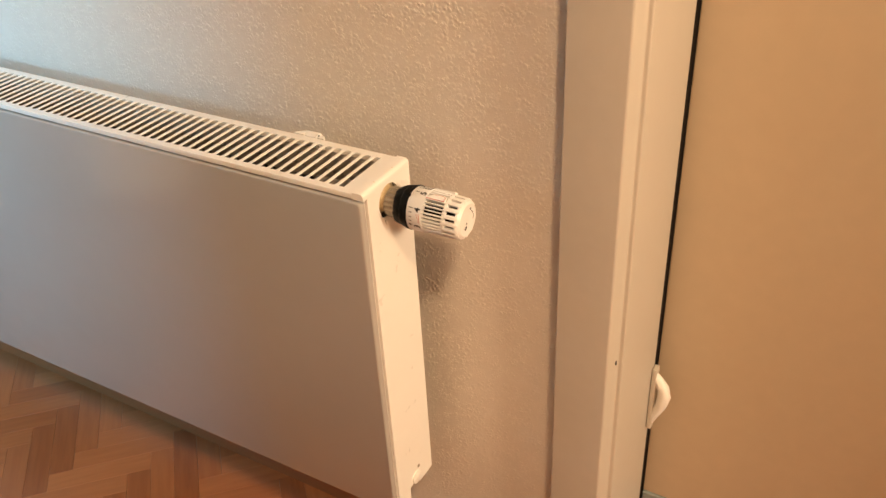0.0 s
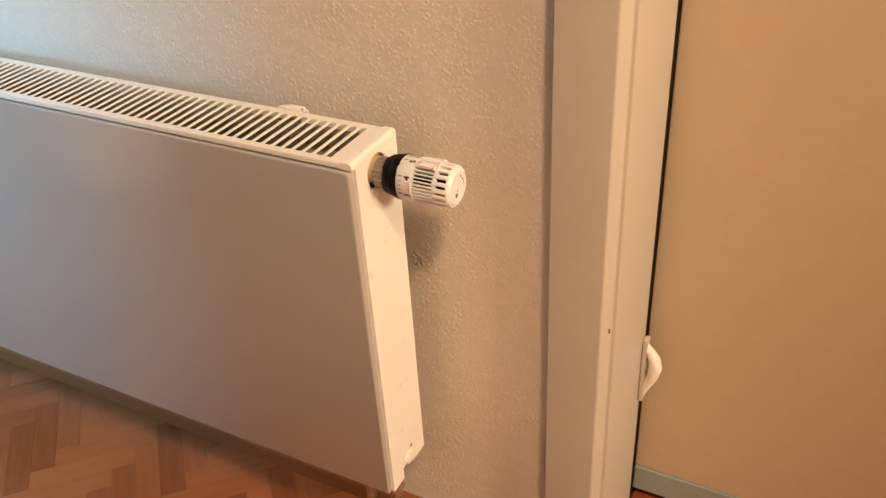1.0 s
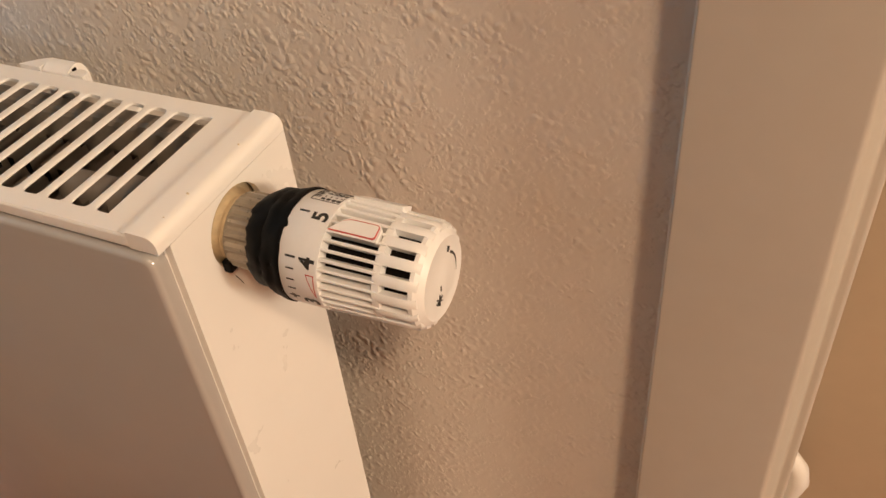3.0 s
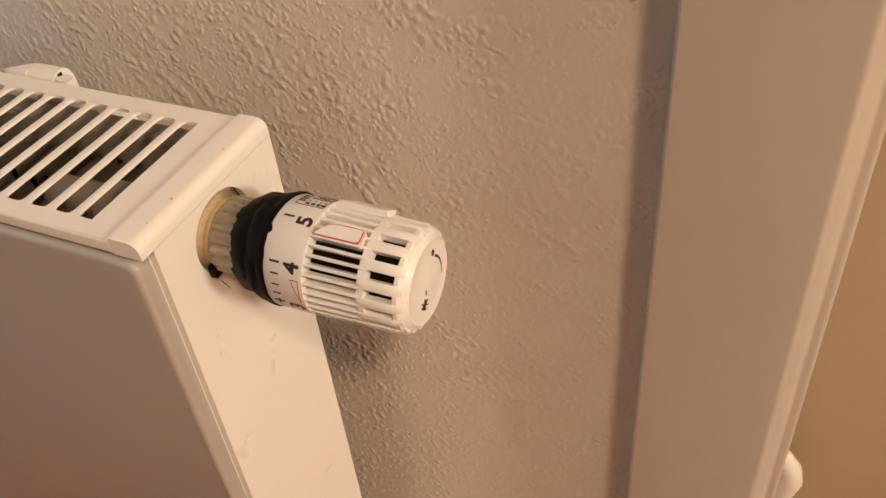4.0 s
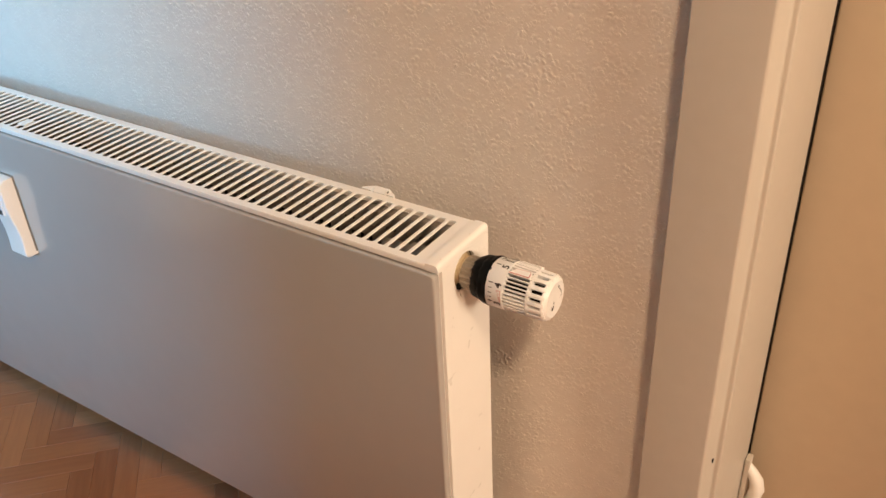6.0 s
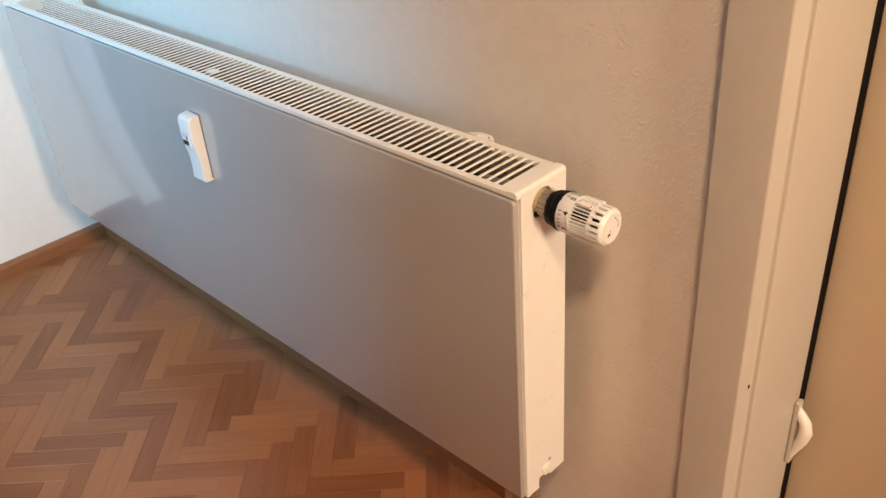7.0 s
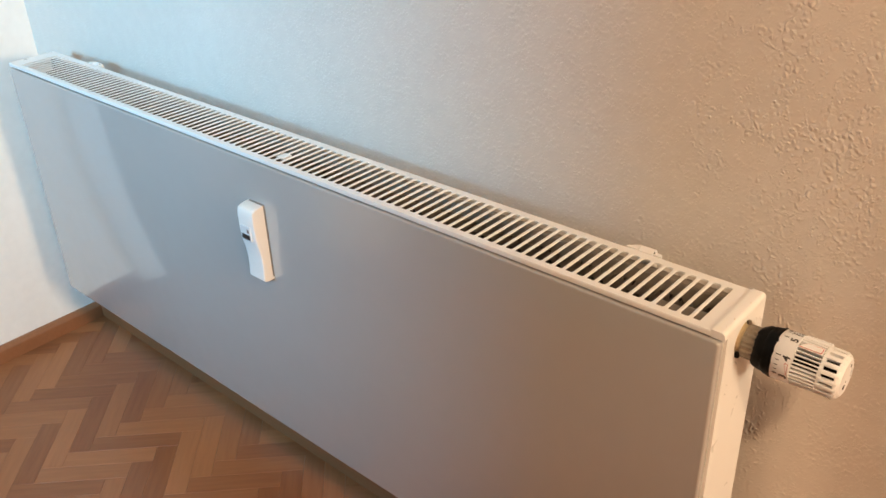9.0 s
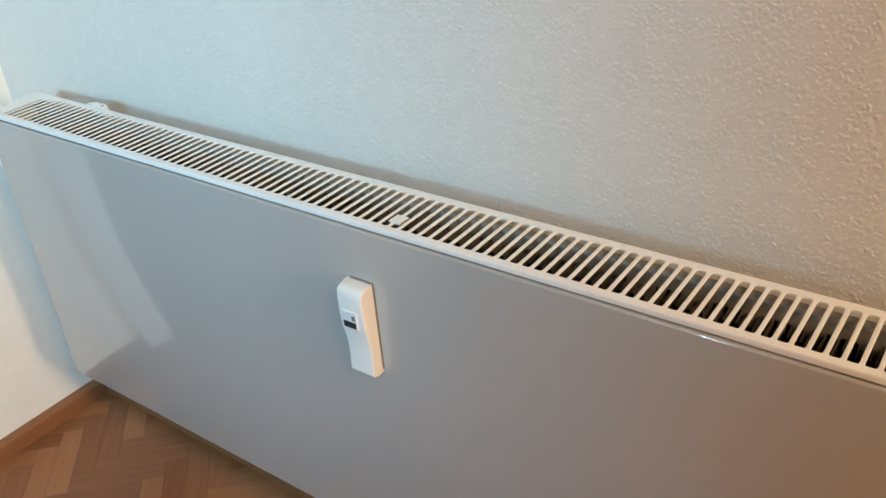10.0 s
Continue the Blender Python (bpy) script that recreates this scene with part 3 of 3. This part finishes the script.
def glyph(text, x, deg, size, mat, name="numeral"):
    """A printed character bent round the ring, its head towards the radiator."""
    cu = bpy.data.curves.new("glyph", "FONT")
    cu.body, cu.size, cu.align_x, cu.align_y = text, size, "CENTER", "CENTER"
    cu.offset = size * 0.032
    ob = new("glyph", cu)
    me = bpy.data.meshes.new_from_object(ob)
    bpy.data.objects.remove(ob)
    bm = bmesh.new()
    bm.from_mesh(me)
    bpy.data.meshes.remove(me)
    bmesh.ops.triangulate(bm, faces=bm.faces[:])
    for v in bm.verts:
        u, w = v.co.x, v.co.y
        v.co = around(x - w, R0 + 0.00018, deg + math.degrees(u / R0))
    return part(name, bm, mat, head)


T5, T4, T3 = 79, 32, -15
for deg in (T5, T4, T3, -62, -109, -156):
    part("scale_mark", stroke(0.0480, 0.0532, deg - 1.1, deg + 1.0), INK, head)
for deg in (20, 8, -3):
    part("scale_mark", stroke(0.0488, 0.0528, deg - 0.8, deg + 0.7), INK, head)
for text, deg in (("5", T5 - 3), ("4", T4 - 3), ("3", T3 - 3), ("2", -65), ("1", -112)):
    glyph(text, 0.0598, deg, 0.0108, INK)
for k in range(3):
    part("snow_mark", stroke(0.0495, 0.0510, T3 - 5 + k, T3 + 1 + k), GREY_INK, head)
# red wedge between the figures 4 and 3
for x0, x1, d0, d1 in ((0.0590, 0.0632, 16.6, 17.4), (0.0628, 0.0632, -9, 17)):
    part("red_wedge", stroke(x0, x1, d0, d1), RED_INK, head)
bm = bmesh.new()
rows = [[bm.verts.new(around(0.0590 + 0.0040 * i / 8 + w, R0 + 0.00015, 17 - 26 * i / 8)) for w in (0, 0.0004)] for i in range(9)]
for a, b in zip(rows, rows[1:]):
    bm.faces.new((a[0], a[1], b[1], b[0]))
part("red_wedge", bm, RED_INK, head)
# framed block of small print
for x0, x1, d0, d1 in ((0.0485, 0.0488, 97, 130), (0.0632, 0.0635, 97, 130), (0.0485, 0.0635, 96.6, 97.4), (0.0485, 0.0635, 129.5, 130.3)):
    part("label_frame", stroke(x0, x1, d0, d1), INK, head)
glyph("INFO", 0.0507, 112, 0.0042, INK, "small_print")
for x, text in ((0.0541, ""), (0.0569, "14"), (0.0597, "20"), (0.0622, "")):
    part("symbol", stroke(x - 0.0010, x + 0.0010, 99, 102.6), INK, head)
    part("small_print", stroke(x - 0.0003, x + 0.0003, 105, 108), GREY_INK, head)
    if text:
        glyph(text, x, 115, 0.0040, INK, "small_print")
    else:
        part("small_print", stroke(x - 0.0010, x + 0.0010, 113.5, 116.5), GREY_INK, head)
    part("small_print", stroke(x - 0.0010, x + 0.0010, 121.5, 125), GREY_INK, head)


def face_bar(cy, cz, length, width, turn, x=0.1163, mat=INK, name="cap_mark"):
    bm = box(-0.0006, 0.0002, -length / 2, length / 2, -width / 2, width / 2)
    bmesh.ops.transform(bm, matrix=Matrix.Translation((x, AX_Y + cy, AX_Z + cz)) @ Matrix.Rotation(radians(turn), 4, "X"), verts=bm.verts)
    return part(name, bm, mat, head)


for k in range(3):
    face_bar(-0.0078, -0.0064, 0.0058, 0.0006, 20 + 60 * k, 0.1160, name="snowflake")
face_bar(-0.0058, -0.0008, 0.0026, 0.0005, 80, 0.1161)
for k in range(9):
    a = radians(-16 + 8 * k)
    face_bar(0.0125 * math.cos(a), 0.0125 * math.sin(a), 0.0003 + 0.00013 * k, 0.0017, -16 + 8 * k, 0.1153, INK)
for k in range(3):
    face_bar(0.0062, 0.0128, 0.0030, 0.0004, 15 + 60 * k, 0.1154, INK, "snowflake")

# ---- heat meter on the front plate ----
meter = thing("heat_meter", "small white electronic heat meter on the radiator front", "heat meter")
MX0, MX1, MZ0, MZ1 = -0.814, -0.774, 0.583, 0.720
PF = -0.0046
prof = [(PF, MZ0), (PF - 0.018, MZ0), (PF - 0.021, MZ0 + 0.004), (PF - 0.019, MZ0 + 0.03), (PF - 0.020, MZ0 + 0.052), (PF - 0.0245, MZ0 + 0.074), (PF - 0.0265, MZ0 + 0.095), (PF - 0.0265, MZ1 - 0.012), (PF - 0.024, MZ1 - 0.003), (PF - 0.016, MZ1), (PF, MZ1)]
bm = prism(rounded(prof, [0, 0.003, 0.003, 0.02, 0.02, 0.02, 0.02, 0.01, 0.005, 0.004, 0], 4), "x", MX0, MX1)
bmesh.ops.bevel(bm, geom=[e for e in bm.edges if e.is_manifold and e.calc_face_angle(0) > 1.2 and abs(e.verts[0].co.x - e.verts[1].co.x) < 1e-5 and max(v.co.y for v in e.verts) < PF - 0.001], offset=0.0022, segments=3, profile=0.5, affect="EDGES")
part("housing", bm, DEVICE, meter, smooth=True)
part("back_plate", box(MX0 + 0.003, MX1 + 0.0003, PF - 0.003, PF + 0.0008, MZ0 + 0.004, MZ1 + 0.0012, 0.001), GREY_INK, meter, "dark backing plate")
win = part("display_window", box(MX0 + 0.0055, MX0 + 0.0305, PF - 0.0282, PF - 0.022, MZ0 + 0.078, MZ0 + 0.1045, 0.0012), WINDOW_GREY, meter, "pale display window")
part("display", box(MX0 + 0.008, MX0 + 0.0283, PF - 0.0287, PF - 0.026, MZ0 + 0.0805, MZ0 + 0.0895, 0.0002), INK, win)
part("sensor_eye", box(MX0 + 0.0225, MX0 + 0.0275, PF - 0.0287, PF - 0.026, MZ0 + 0.0925, MZ0 + 0.0995, 0.0002), GREY_INK, win)

# ---- ceiling lamps of the passage ----
for x, y, r in ((1.08, -0.95, 0.14),):
    lamp = thing("ceiling_lamp", "round white ceiling rose of a warm passage lamp", "ceiling lamp")
    part("base", tube([(x, y, TOP - 0.001), (x, y, TOP - 0.03), (x, y, TOP - 0.04)], [r * 0.8, r * 0.8, r * 0.7], 40), WHITE_TRIM, lamp, smooth=True)

# ---- parquet: herringbone blocks at 45 degrees to the walls ----
PL, PW = 0.20, 0.046
bm = box(-PL / 2 + 0.0002, PL / 2 - 0.0002, -PW / 2 + 0.0002, PW / 2 - 0.0002, -0.008, 0.0)
bmesh.ops.bevel(bm, geom=[e for e in bm.edges if all(v.co.z > -0.001 for v in e.verts)], offset=0.0002, segments=1, affect="EDGES")
block = bpy.data.meshes.new("block")
bm.to_mesh(block)
bm.free()
block.materials.append(OAK)
R45 = Matrix.Rotation(radians(45), 4, "Z")
near, far = [], []
for row in range(-110, 110):
    for col in range(-18, 22):
        for kind in (0, 1):
            # staircase of blocks: each row steps by one width in both directions
            u = row * PW + col * PL
            v = row * PW - col * PL
            if kind == 0:
                c = Matrix.Translation((u + PL / 2, v + PW / 2, 0))
            else:
                c = Matrix.Translation((u + PW / 2, v + PW + PL / 2, 0)) @ Matrix.Rotation(radians(90), 4, "Z")
            m = Matrix.Translation((-1.049, -0.246, 0)) @ R45 @ c
            x, y, _ = m.translation
            if WEST - 0.14 < x < EAST + 0.12 and SOUTH - 0.15 < y < WALL_Y + 0.16:
                (near if -1.95 < x < 0.35 and y > -0.95 else far).append(m)
near.sort(key=lambda m: m.translation.x)
for m in near[:300]:
    o = new("block", block)
    o.parent = FLOOR_SUB
    o.matrix_world = m
verts, faces = [], []
for m in near[300:] + far:
    s = len(verts)
    for v in block.vertices:
        verts.append(m @ v.co)
    for p in block.polygons:
        faces.append([s + i for i in p.vertices])
me = bpy.data.meshes.new("parquet_field")
me.from_pydata(verts, [], faces)
me.materials.append(OAK_FIELD)
fld = new("parquet_field", me)
fld.parent = FLOOR_SUB
tagged(fld, kind="stuff")
